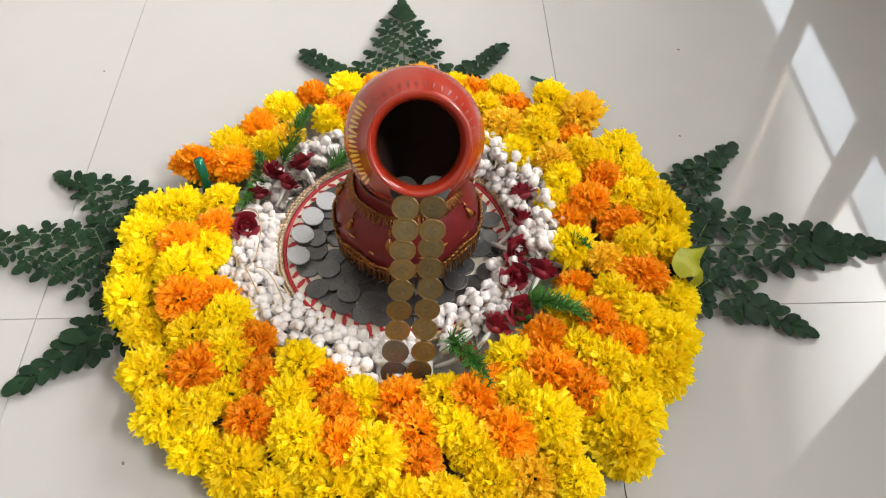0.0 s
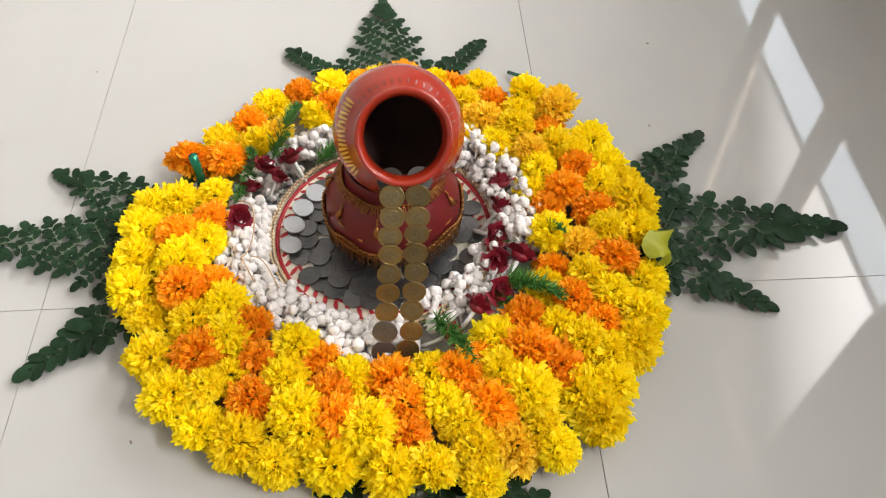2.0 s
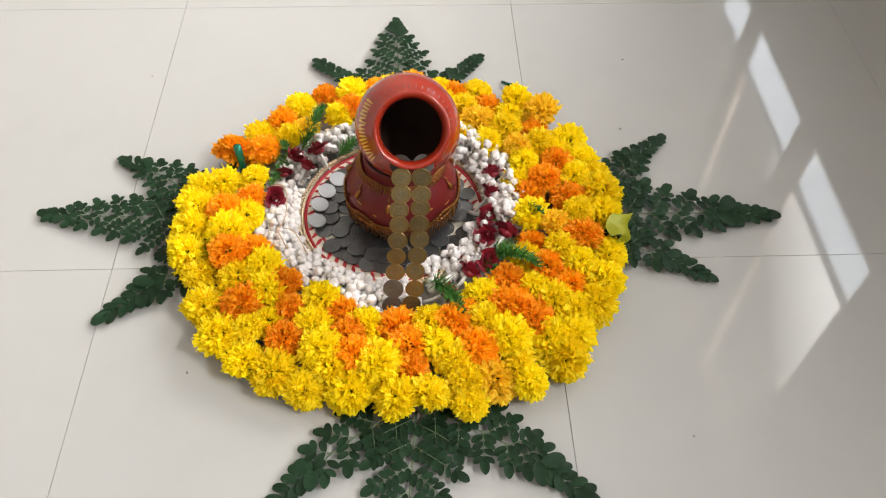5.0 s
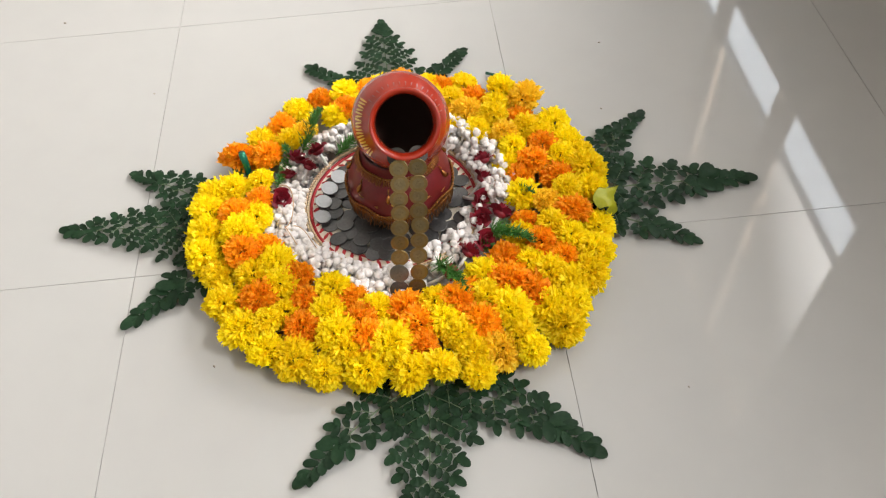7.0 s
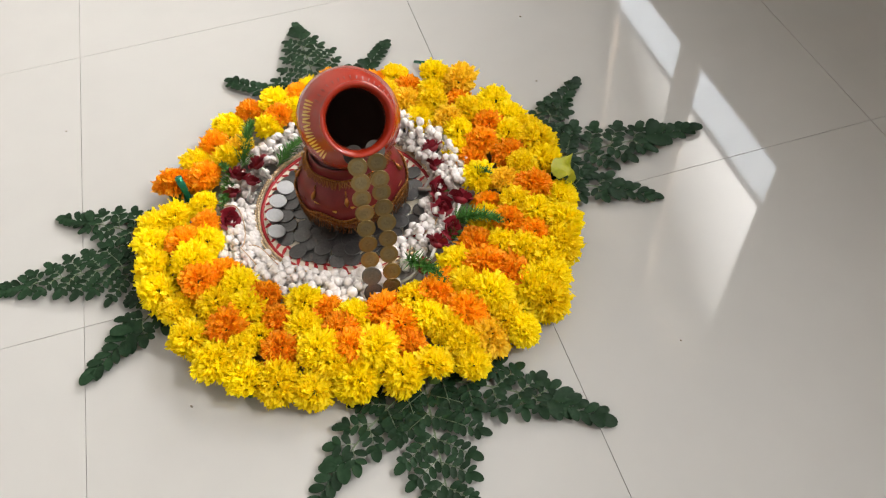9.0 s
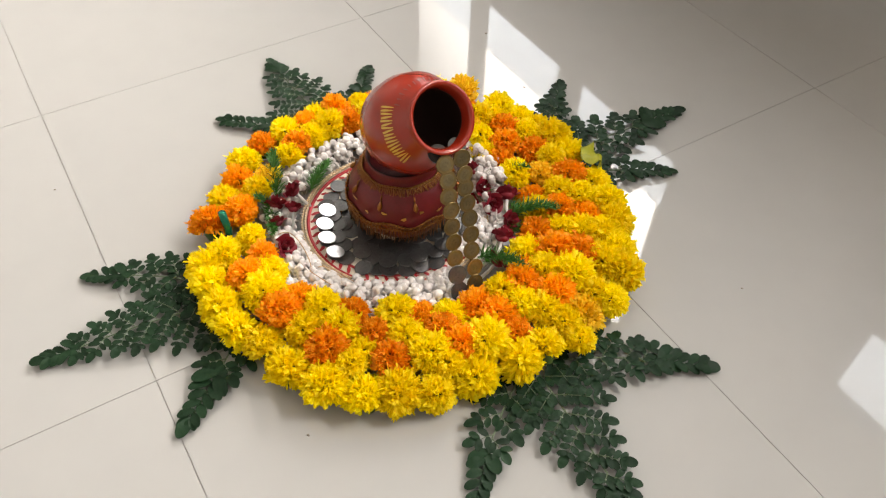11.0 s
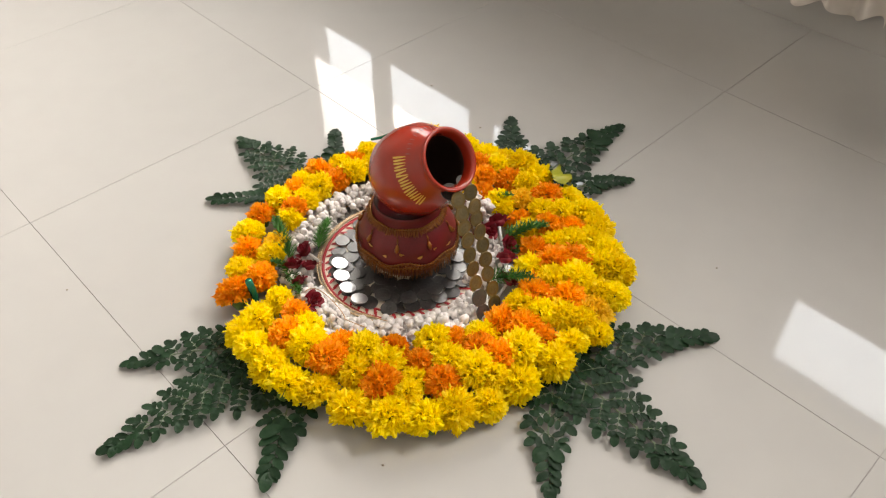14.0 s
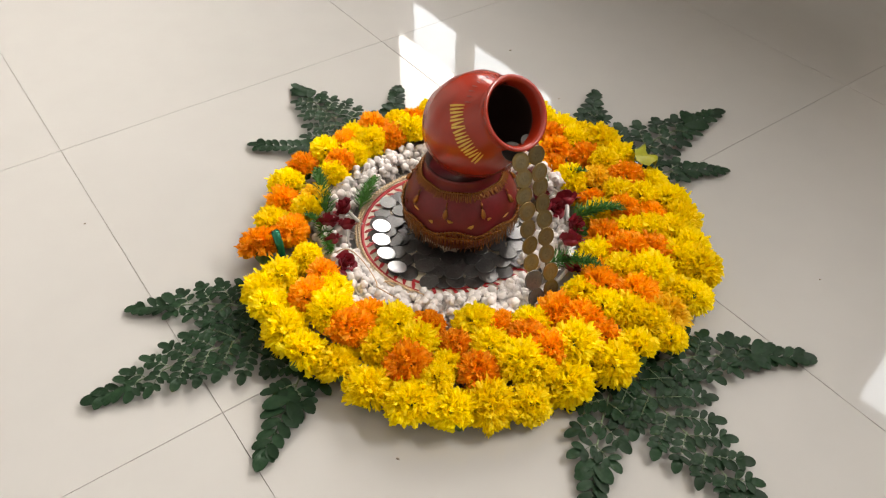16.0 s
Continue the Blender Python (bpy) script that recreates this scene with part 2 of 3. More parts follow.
sh = Shape()
sh.box((X1 - 0.012, Y0, 0.0), (X1, Y1, 0.09))
thing("baseboard", "pale tile skirting at the foot of the wall", "baseboard", kind="structure", data=solid("baseboard", sh, M["tile"]))

# ---- the offering: plate and pots ----
POT = Vector((0.400, 0.084, 0.0))
PLATE_Z = 0.012
R_PLATE = 0.135

plate = thing("offering_plate", "round cloth-covered plate with red pattern and gold braid edge", "plate", Matrix.Translation((0.387, 0.083, 0)))
sh = Shape()
sh.lathe([(0.0, 0.0), (0.118, 0.0), (0.132, 0.006), (R_PLATE, 0.012), (0.131, 0.0165), (0.122, 0.0145), (0.104, 0.0125), (0.0, PLATE_Z)], 96)
part("plate_base", sh.mesh("plate_base", M["cream"]), plate)
sh = Shape()
for k in range(2):
    for i in range(150):
        a = 2 * math.pi * i / 150
        r = R_PLATE - 0.001 - 0.0045 * k
        b = a + 0.05
        z = 0.0165 + 0.002 * k
        sh.tube([(r * math.cos(a), r * math.sin(a), z), ((r + 0.0015) * math.cos((a + b) / 2), (r + 0.0015) * math.sin((a + b) / 2), z + 0.0022), (r * math.cos(b), r * math.sin(b), z)], 0.0016, 5)
part("gold_braid", sh.mesh("gold_braid", M["braid"]), plate, "twisted gold braid along the rim")
for r, w in ((0.126, 0.0022), (0.1085, 0.0018)):
    sh = Shape()
    zr = 0.0165 if r > 0.12 else 0.0141
    sh.lathe([(r - w, zr - 0.002), (r - w, zr), (r + w, zr + 0.0006), (r + w, zr - 0.002)], 96)
    part("red_band", sh.mesh("red_band", M["red"]), plate)
mark = Shape()
mark.add([(-0.0016, -0.007, 0), (0.0030, -0.0065, 0), (0.0045, 0.0, 0.0008), (0.0018, 0.007, 0), (-0.0028, 0.0065, 0), (-0.0045, 0.0, 0.0008)], [(0, 1, 2, 5), (5, 2, 3, 4)])
mark_mesh = mark.mesh("painted_mark", M["red"], False)
for i in range(52):
    a = 2 * math.pi * i / 52
    part("painted_mark", mark_mesh, plate, m=Matrix.Translation((0.117 * math.cos(a), 0.117 * math.sin(a), 0.0152)) @ pose(0, 0, 0, 0, -8, math.degrees(a) - 62) @ Matrix.Diagonal((0.6, 1, 1, 1)))

# lower pot
lower = thing("lower_pot", "maroon painted clay pot trimmed with gold fringe, on the plate", "pot", Matrix.Translation((POT.x, POT.y, PLATE_Z)))
sh = Shape()
sh.lathe([(0.0, 0.0), (0.034, 0.0), (0.046, 0.006), (0.062, 0.020), (0.073, 0.038), (0.0768, 0.055), (0.0745, 0.072), (0.068, 0.087), (0.059, 0.0985), (0.0515, 0.107), (0.0485, 0.113), (0.0495, 0.119), (0.0487, 0.1225), (0.0450, 0.1205), (0.0430, 0.110), (0.0, 0.097)], 72)
part("pot_body", sh.mesh("pot_body", M["maroon"]), lower)
sh = Shape()
sh.lathe([(0.0482, 0.1228), (0.0447, 0.1210), (0.0426, 0.110), (0.041, 0.0985), (0.0, 0.0978)], 64)
part("pot_inside", sh.mesh("pot_inside", M["dark_inside"]), lower, "dark unglazed inside")


def belly(z):
    prof = [(0.006, 0.046), (0.020, 0.062), (0.038, 0.073), (0.055, 0.0768), (0.072, 0.0745), (0.087, 0.068), (0.0985, 0.059), (0.107, 0.0515), (0.113, 0.0485)]
    for (z0, r0), (z1, r1) in zip(prof, prof[1:]):
        if z0 <= z <= z1:
            return r0 + (r1 - r0) * (z - z0) / (z1 - z0)
    return prof[0][1]


def lace(z, drop, count, swing, label):
    """A chain of gold loops round the pot with threads hanging from it."""
    chain, fringe = Shape(), Shape()
    for i in range(count):
        a, b = 2 * math.pi * i / count, 2 * math.pi * (i + 1.25) / count
        zz = z + swing * math.cos(8 * a)
        r = belly(max(0.01, zz)) + 0.0015
        chain.tube([(r * math.cos(a), r * math.sin(a), zz), ((r + 0.002) * math.cos((a + b) / 2), (r + 0.002) * math.sin((a + b) / 2), zz + 0.002), (r * math.cos(b), r * math.sin(b), zz)], 0.0015, 5)
        for k in range(2):
            c = a + k * math.pi / count + random.uniform(-0.01, 0.01)
            length = drop * random.uniform(0.75, 1.1)
            pts = []
            for q in range(4):
                zq = zz - length * q / 3
                rq = max(belly(max(0.007, zq)) + 0.002, (r + 0.001) * 0.985 if q else 0) + 0.0006 * q
                pts.append((rq * math.cos(c + 0.012 * q * random.uniform(-1, 1)), rq * math.sin(c), zq))
            fringe.tube(pts, 0.0009, 4, 0.7)
    part("gold_chain", chain.mesh("gold_chain", M["gold"]), lower, label)
    part("fringe", fringe.mesh("fringe", M["gold"]), lower, "hanging gold thread fringe")


lace(0.050, 0.021, 92, 0.002, "gold looped chain round the belly")
lace(0.058, 0.005, 96, 0.004, "second gold chain above the fringe")
lace(0.107, 0.007, 72, 0.0006, "gold looped chain round the neck")
motif = Shape()
motif.tube([(0, 0, 0.014), (0.002, 0, 0.010), (-0.001, 0, 0.006)], 0.0012, 5)
motif.lathe([(0.0, 0.006), (0.0022, 0.003), (0.0036, -0.002), (0.0028, -0.006), (0.0, -0.009)], 8)
motif_mesh = motif.mesh("tassel", M["gold"])
for i in range(9):
    a = 2 * math.pi * (i + 0.4) / 9
    z = 0.086
    part("tassel", motif_mesh, lower, m=Matrix.Translation(((belly(z) + 0.0015) * math.cos(a), (belly(z) + 0.0015) * math.sin(a), z)) @ pose(0, 0, 0, 0, 0, math.degrees(a)) @ pose(0, 0, 0, 0, -32, 0))

leafy = Shape()
leafy.add([(0, 0, -0.006), (0.003, -0.0004, -0.002), (0.0026, -0.0004, 0.003), (0, 0, 0.007), (-0.0026, -0.0004, 0.003), (-0.003, -0.0004, -0.002)], [(0, 1, 5), (1, 2, 4, 5), (2, 3, 4)])
leafy_mesh = leafy.mesh("gold_motif", M["gilt"])
for i in range(18):
    a = 2 * math.pi * (i + 0.1) / 18
    z = 0.070 + 0.006 * (i % 2)
    part("gold_motif", leafy_mesh, lower, m=Matrix.Translation(((belly(z) + 0.001) * math.cos(a), (belly(z) + 0.001) * math.sin(a), z)) @ pose(0, 0, 0, 0, 0, math.degrees(a) + 90) @ pose(0, 0, 0, 18, 35 * (-1) ** i, 0))

# upper pot, tipped forward
MOUTH = Vector((0.417, 0.009, 0.241))
AXIS = Vector((0.08, -0.775, 0.63)).normalized()
tip = Matrix.Translation(MOUTH - 0.128 * AXIS) @ AXIS.to_track_quat("Z", "Y").to_matrix().to_4x4()
upper = thing("tipped_pot", "glossy red clay pot tipped forward on the lower pot", "pot", tip)
PROFILE = [(0.0, -0.018), (0.027, -0.017), (0.050, -0.003), (0.062, 0.019), (0.0658, 0.046), (0.0638, 0.073), (0.0525, 0.0965), (0.0415, 0.111), (0.0395, 0.116), (0.0425, 0.123), (0.0455, 0.128), (0.0445, 0.1305), (0.0408, 0.1295), (0.0385, 0.126), (0.0366, 0.119), (0.0362, 0.113)]
sh = Shape()
sh.lathe(PROFILE, 80)
part("pot_body", sh.mesh("pot_body", M["clay"]), upper)
sh = Shape()
sh.lathe([(0.0361, 0.1135), (0.0365, 0.110), (0.046, 0.096), (0.056, 0.076), (0.058, 0.050), (0.054, 0.026), (0.040, 0.006), (0.0, -0.006)], 64)
part("pot_inside", sh.mesh("pot_inside", M["dark_inside"]), upper, "dark unglazed inside")
stroke = Shape()
stroke.add([(-0.0015, 0, -0.0085), (0.0015, 0, -0.0085), (0.0021, -0.0003, -0.003), (0.0013, -0.0003, 0.004), (0.0005, 0, 0.009), (-0.0008, 0, 0.008), (-0.0020, -0.0003, -0.002)], [(0, 1, 2, 6), (6, 2, 3), (6, 3, 5), (5, 3, 4)])
stroke_mesh = stroke.mesh("painted_stroke", M["gilt"])
worn_mesh = stroke.mesh("worn_stroke", M["rust"])
for i in range(84):
    a = 2 * math.pi * i / 84
    out = Vector((math.cos(a), math.sin(a), 0))
    facing = tip.to_3x3() @ out
    gilded = facing.x < -0.50 and -0.48 < facing.z < 0.50
    if not gilded and (facing.z < 0.1 or i % 2):
        continue
    lean, ring_r, ring_z = (0.43, 0.0560, 0.0893) if gilded else (0.62, 0.0497, 0.1003)
    along = (-lean * out + Vector((0, 0, math.sqrt(1 - lean * lean)))).normalized()
    face = (math.sqrt(1 - lean * lean) * out + Vector((0, 0, lean))).normalized()
    size = random.uniform(0.75, 1.0) * (1.0 if gilded else 0.5)
    m = Matrix((along.cross(face), -face, along)).transposed().to_4x4() @ pose(0, 0, 0, 0, random.uniform(-9, 9), 0) @ Matrix.Diagonal((0.7 if gilded else 0.5, 1, 1.25 * size if gilded else size, 1))
    m.translation = ring_r * out + Vector((0, 0, ring_z)) + (0.0012 if gilded else 0.0007) * face
    part("painted_stroke", stroke_mesh if gilded else worn_mesh, upper, m=m)


# ---- coins ----
def coin_mesh(name, r, h, material, heart=None):
    """A coin with a raised rim and a low worn device; heart: the metal of its middle."""
    n = 28
    s = Shape()
    s.lathe([(0.0, 0.0), (r * 0.97, 0.0), (r, h * 0.2), (r, h * 0.85), (r * 0.965, h), (r * 0.91, h), (r * 0.895, h * 0.9), (r * 0.64, h * 0.9), (r * 0.62, h * 0.96), (0.0, h * 0.96)], n)
    for i in range(7):
        a, q = i * 0.9, r * (0.2 + 0.05 * (i % 3))
        x, y, w = q * math.cos(a), q * math.sin(a), r * 0.13
        s.add([(x - w, y - w * 0.5, h * 0.96), (x + w, y - w * 0.5, h * 0.96), (x + w * 0.6, y + w * 0.5, h), (x - w * 0.6, y + w * 0.5, h)], [(0, 1, 2, 3)])
    me = s.mesh(name, [material, heart or material], False)
    for poly in me.polygons:
        if poly.index >= 8 * n or 7 * n <= poly.index < 8 * n:
            poly.material_index = 1
    return me


COIN = [coin_mesh("coin", 0.0130, 0.0018, M["steel"]), coin_mesh("coin", 0.0120, 0.0017, M["steel"]), coin_mesh("coin", 0.0120, 0.0018, M["brass"], M["nickel"]), coin_mesh("coin", 0.0128, 0.0018, M["bright"]), coin_mesh("coin", 0.0125, 0.0018, M["dark_steel"])]
rnd = random.Random(4)


def coin(kind, m, label, group):
    return thing("coin", label, "coin", m, group, data=COIN[kind])


placed = []
for ring_r, count in ((0.105, 29), (0.087, 25), (0.070, 21), (0.055, 16)):
    for i in range(count):
        a = 2 * math.pi * (i + 0.5 * rnd.random()) / count
        r = ring_r + rnd.uniform(-0.005, 0.005)
        lvl = 0.0021 * (len(placed) % 2) + 0.0042 * (ring_r < 0.09) * (ring_r > 0.07)
        tilt = 7 if ring_r > 0.095 else rnd.uniform(-1.2, 1.2)
        z = PLATE_Z + 0.0012 + lvl + (0.002 if ring_r > 0.095 else 0)
        m = Matrix.Translation((0.387 + r * math.cos(a), 0.083 + r * math.sin(a), z)) @ pose(0, 0, 0, 0, 0, math.degrees(a)) @ pose(0, 0, 0, rnd.uniform(-1.2, 1.2), -tilt, rnd.uniform(0, 360))
        placed.append(coin(0 if rnd.random() < 0.6 else 1, m, "worn silver-grey coin lying flat on the plate", "coins on the plate"))

# coins that mirror the window; the pale metal paints that glint
for x, y in ((0.305, 0.139), (0.290, 0.116), (0.281, 0.090), (0.279, 0.060)):
    away = math.degrees(math.atan2(y - 0.083, x - 0.387))
    coin(3, Matrix.Translation((x, y, PLATE_Z + 0.0118)) @ pose(0, 0, 0, 0, 0, away) @ pose(0, 0, 0, 0, -13, 0), "silver coin leaning on the plate's rim, its glint painted in", "coins on the plate")

# the stream of coins out of the tipped pot
P = [Vector((0.4155, -0.020, 0.196)), Vector((0.413, -0.042, 0.150)), Vector((0.408, -0.060, 0.085)), Vector((0.3985, -0.094, 0.031))]


def stream(u):
    v = 1 - u
    return v ** 3 * P[0] + 3 * v * v * u * P[1] + 3 * v * u * u * P[2] + u ** 3 * P[3]


strip = thing("coin_strip", "thin dull strips that carry the falling coins", "strip")
for off_x in (-0.0127, 0.0127):
    sh = Shape()
    for i in range(17):
        c = stream(i / 16)
        d = (stream(min(1, i / 16 + 0.02)) - stream(max(0, i / 16 - 0.02))).normalized()
        nrm = Vector((1, 0, 0)).cross(d).normalized()
        if nrm.y > 0:
            nrm = -nrm
        for x, off in ((-0.0026, -0.0016), (0.0026, -0.0016), (0.0026, -0.0024), (-0.0026, -0.0024)):
            sh.v.append(c + Vector((x + off_x, 0, 0)) + nrm * off)
    sh.f = [(i * 4 + j, i * 4 + (j + 1) % 4, i * 4 + 4 + (j + 1) % 4, i * 4 + 4 + j) for i in range(16) for j in range(4)] + [(3, 2, 1, 0), (64, 65, 66, 67)]
    part("backing", sh.mesh("backing", M["brass"]), strip)
for row in range(9):
    u = (row + 0.15) / 8.3
    c = stream(u)
    d = (stream(min(1, u + 0.03)) - stream(max(0, u - 0.03))).normalized()
    for side in (-1, 1):
        nrm = Vector((1, 0, 0)).cross(d).normalized()
        if nrm.y > 0:
            nrm = -nrm
        at = c + Vector((side * 0.0127 + rnd.uniform(-0.001, 0.001), 0, 0)) + nrm * (0.0004 + 0.0012 * (row % 2)) + d * rnd.uniform(-0.0015, 0.0015)
        q = nrm.to_track_quat("Z", "Y").to_matrix().to_4x4()
        kind = 2 if row < 7 or side > 0 else 0
        coin(kind, Matrix.Translation(at) @ q @ pose(0, 0, 0, rnd.uniform(-5, 5), rnd.uniform(-5, 5), rnd.uniform(0, 360)),
             "dull brass coin in the stream from the pot" if kind == 2 else "silvery coin at the foot of the stream", "coins in the stream")
for x, y, z, ax in ((-0.013, 0.006, -0.004, -20), (0.014, 0.006, -0.004, 15)):
    m = Matrix.Translation((0.4155 + x, -0.012 + y, 0.2045 + z)) @ pose(0, 0, 0, 28, ax * 0.6, 0)
    coin(4, m, "dark coin lying in the mouth of the pot", "coins in the stream")
sh = Shape()
sh.box((-0.022, -0.012, 0.0), (0.022, 0.012, 0.003))
thing("white_card", "small white card under the last coins", "card", Matrix.Translation((0.402, -0.088, 0.024)) @ pose(0, 0, 0, 16, 0, -4), data=solid("white_card", sh, M["white"]))


# ---- marigolds ----
def marigold_mesh(seed, r, material):
    """A loose, lopsided head of many notched petals, some longer and ragged."""
    g = random.Random(seed)
    s = Shape()
    count = 430
    lobes = [(Vector((g.gauss(0, 1), g.gauss(0, 1), g.gauss(0, 0.6))).normalized(), g.uniform(-0.22, 0.16)) for _ in range(5)]
    for i in range(count):
        u = (i + 0.5) / count
        el = math.asin(1 - 1.40 * u)
        az = i * 2.39996 + g.uniform(-0.3, 0.3)
        d = Vector((math.cos(el) * math.cos(az), math.cos(el) * math.sin(az), math.sin(el) * 0.85))
        swell = 1 + sum(k * max(0.0, d.dot(way)) ** 2 for way, k in lobes)
        d = (d + Vector((g.gauss(0, 0.10), g.gauss(0, 0.10), g.gauss(0, 0.10)))).normalized() * d.length
        side = d.cross(Vector((g.uniform(-0.6, 0.6), g.uniform(-0.6, 0.6), 1))).normalized()
        roll = g.uniform(-1.4, 1.4)
        up = d.cross(side)
        side, up = side * math.cos(roll) + up * math.sin(roll), up * math.cos(roll) - side * math.sin(roll)
        L = r * swell * (g.uniform(0.84, 1.06) if i % 9 else g.uniform(1.02, 1.20))
        w = r * g.uniform(0.075, 0.165)
        curl = g.uniform(-0.20, 0.24) * r
        a, b, c = 0.4 * L, 0.76 * L, L
        vs = [d * a - side * w * 0.3, d * a + side * w * 0.3,
              d * b - side * w * 0.8 + up * 0.06 * r, d * b + up * (curl * 0.3 - 0.05 * r), d * b + side * w * 0.8 + up * 0.06 * r,
              d * (c * g.uniform(0.88, 1.0)) - side * w + up * (curl + g.uniform(-0.08, 0.08) * r),
              d * (c * g.uniform(0.95, 1.08)) - side * w * 0.3 + up * (curl + g.uniform(-0.10, 0.10) * r),
              d * (c * g.uniform(0.86, 1.0)) + side * w * 0.3 + up * (curl + g.uniform(-0.10, 0.10) * r),
              d * (c * g.uniform(0.88, 1.04)) + side * w + up * (curl + g.uniform(-0.08, 0.08) * r)]
        s.add(vs, [(0, 1, 3), (0, 3, 2), (1, 4, 3), (2, 3, 6, 5), (3, 7, 6), (3, 4, 8, 7)])
    me = s.mesh("marigold", material, False)
    return me


HEADS = {c: [marigold_mesh(10 * k + i, 0.0258, M[m]) for i in range(7)] for k, (c, m) in enumerate((("Y", "yellow"), ("O", "orange"), ("P", "peach")))}
WORDS = {"Y": "bright yellow ruffled marigold head in the flower ring", "O": "deep orange ruffled marigold head in the flower ring", "P": "pale orange marigold head at the ring's edge"}
cup = Shape()
cup.lathe([(0.0, -0.022), (0.006, -0.021), (0.010, -0.012), (0.013, -0.002), (0.0, 0.0)], 10)
cup_mesh = cup.mesh("calyx", M["calyx"])
g = random.Random(11)


def marigold(colour, x, y, z, size, tilt, az):
    m = Matrix.Translation((x, y, z)) @ pose(0, 0, 0, 0, 0, az) @ pose(0, 0, 0, 0, tilt, g.uniform(0, 360)) @ Matrix.Diagonal((size, size, size * 0.95, 1))
    ob = thing("marigold", WORDS[colour], "flower", m, "marigolds of the ring", data=g.choice(HEADS[colour]))
    part("calyx", cup_mesh, ob)
    return ob


RING = Vector((0.403, 0.054, 0))
# quarter by quarter: colour, size, then (degrees counter-clockwise from +x, radius in mm) of each head
BEDS = (
    ("Y", 0.86, ((22, 182), (29, 211), (30, 265), (64, 185), (68, 256),)),
    ("Y", 1.00, ((0, 183), (0, 251), (16, 261), (17, 300), (23, 297), (34, 248), (48, 238), (49, 199), (52, 275), (67, 296), (78, 248), (79, 288),)),
    ("Y", 1.14, ((2, 286), (9, 294), (31, 300), (53, 302),)),
    ("O", 1.00, ((8, 244), (13, 188), (17, 214), (24, 249), (42, 270), (60, 275), (73, 286), (86, 246), (87, 284),)),
    ("P", 0.86, ((63, 221),)),
    ("P", 1.00, ((37, 211), (58, 232),)),
    ("P", 1.14, ((45, 300),)),
    ("Y", 0.86, ((116, 235), (137, 237),)),
    ("Y", 1.00, ((94, 240), (94, 280), (103, 238), (107, 276), (160, 234), (165, 266), (178, 218),)),
    ("Y", 1.14, ((124, 287), (142, 276), (168, 296), (174, 294),)),
    ("O", 0.86, ((100, 273), (110, 234), (171, 221),)),
    ("O", 1.00, ((116, 285), (133, 277), (148, 249), (177, 255),)),
    ("O", 1.14, ((152, 287),)),
    ("P", 0.86, ((130, 236),)),
    ("Y", 0.86, ((223, 263), (224, 241), (249, 256),)),
    ("Y", 1.00, ((205, 204), (214, 215), (232, 174), (237, 209), (254, 185),)),
    ("Y", 1.14, ((182, 296), (186, 245), (190, 300), (198, 286), (204, 245), (208, 291), (219, 293), (228, 294), (236, 288), (245, 238), (245, 286), (256, 276), (262, 239), (268, 277),)),
    ("O", 0.86, ((216, 187), (226, 212),)),
    ("O", 1.00, ((195, 212), (233, 243), (241, 176), (250, 208), (255, 236),)),
    ("O", 1.14, ((195, 242), (215, 253), (266, 179),)),
    ("Y", 0.86, ((285, 297), (343, 222),)),
    ("Y", 1.00, ((281, 216), (284, 243), (286, 267), (299, 206), (300, 273), (300, 299), (317, 292), (323, 210), (323, 248), (336, 181), (339, 254),)),
    ("Y", 1.14, ((276, 280), (281, 182), (302, 244), (306, 171), (311, 304), (312, 275), (324, 275), (329, 292), (337, 291), (347, 292),)),
    ("O", 0.86, ((272, 250), (295, 180), (334, 215), (345, 185),)),
    ("O", 1.00, ((289, 200), (313, 238), (319, 178), (331, 247), (350, 253),)),
    ("O", 1.14, ((271, 213), (292, 233), (311, 204),)),
    ("P", 1.00, ((355, 211),)),
    ("P", 1.14, ((293, 283),)),
)
for colour, size, spots in BEDS:
    for degrees_round, mm in spots:
        a, r = radians(degrees_round), mm / 1000 - (0.006 if math.cos(a - 0.35) > 0.5 else 0.001) + g.uniform(-0.003, 0.003)
        height, lean = (0.027, 34) if mm > 268 else (0.037, 12) if mm > 226 else (0.036, -8) if mm > 192 else (0.031, -22)
        marigold(colour, RING.x + r * math.cos(a), RING.y + r * math.sin(a), height + g.uniform(-0.005, 0.006), size * g.uniform(0.96, 1.07), lean + g.uniform(-16, 16), math.degrees(a))


# ---- leaf sprays on the floor ----
def leaflet_mesh(seed, length, width):
    """An oval leaflet with a fold along its rib and a rounded tip."""
    q = random.Random(seed)
    s = Shape()
    n = 8
    for i in range(n + 1):
        u = i / n
        w = width * 0.5 * math.sqrt(max(0.0, math.sin(math.pi * (0.03 + 0.955 * u)))) * (0.8 + 0.3 * u)
        z = 0.0016 * math.sin(math.pi * u) + q.uniform(-0.0003, 0.0003)
        s.v += [Vector((length * u, -w, z + 0.0010)), Vector((length * u, 0, z)), Vector((length * u, w, z + 0.0010))]
    k = len(s.v)
    s.v += [v - Vector((0, 0, 0.0005)) for v in s.v]
    for i in range(n):
        for j in range(2):
            a = 3 * i + j
            s.f += [(a, a + 3, a + 4, a + 1), (k + a, k + a + 1, k + a + 4, k + a + 3)]
    return s.mesh("leaflet", M["leaf"])


LEAFLETS = [leaflet_mesh(i, 0.02, 0.0109 + 0.0006 * i) for i in range(4)]
lg = random.Random(21)


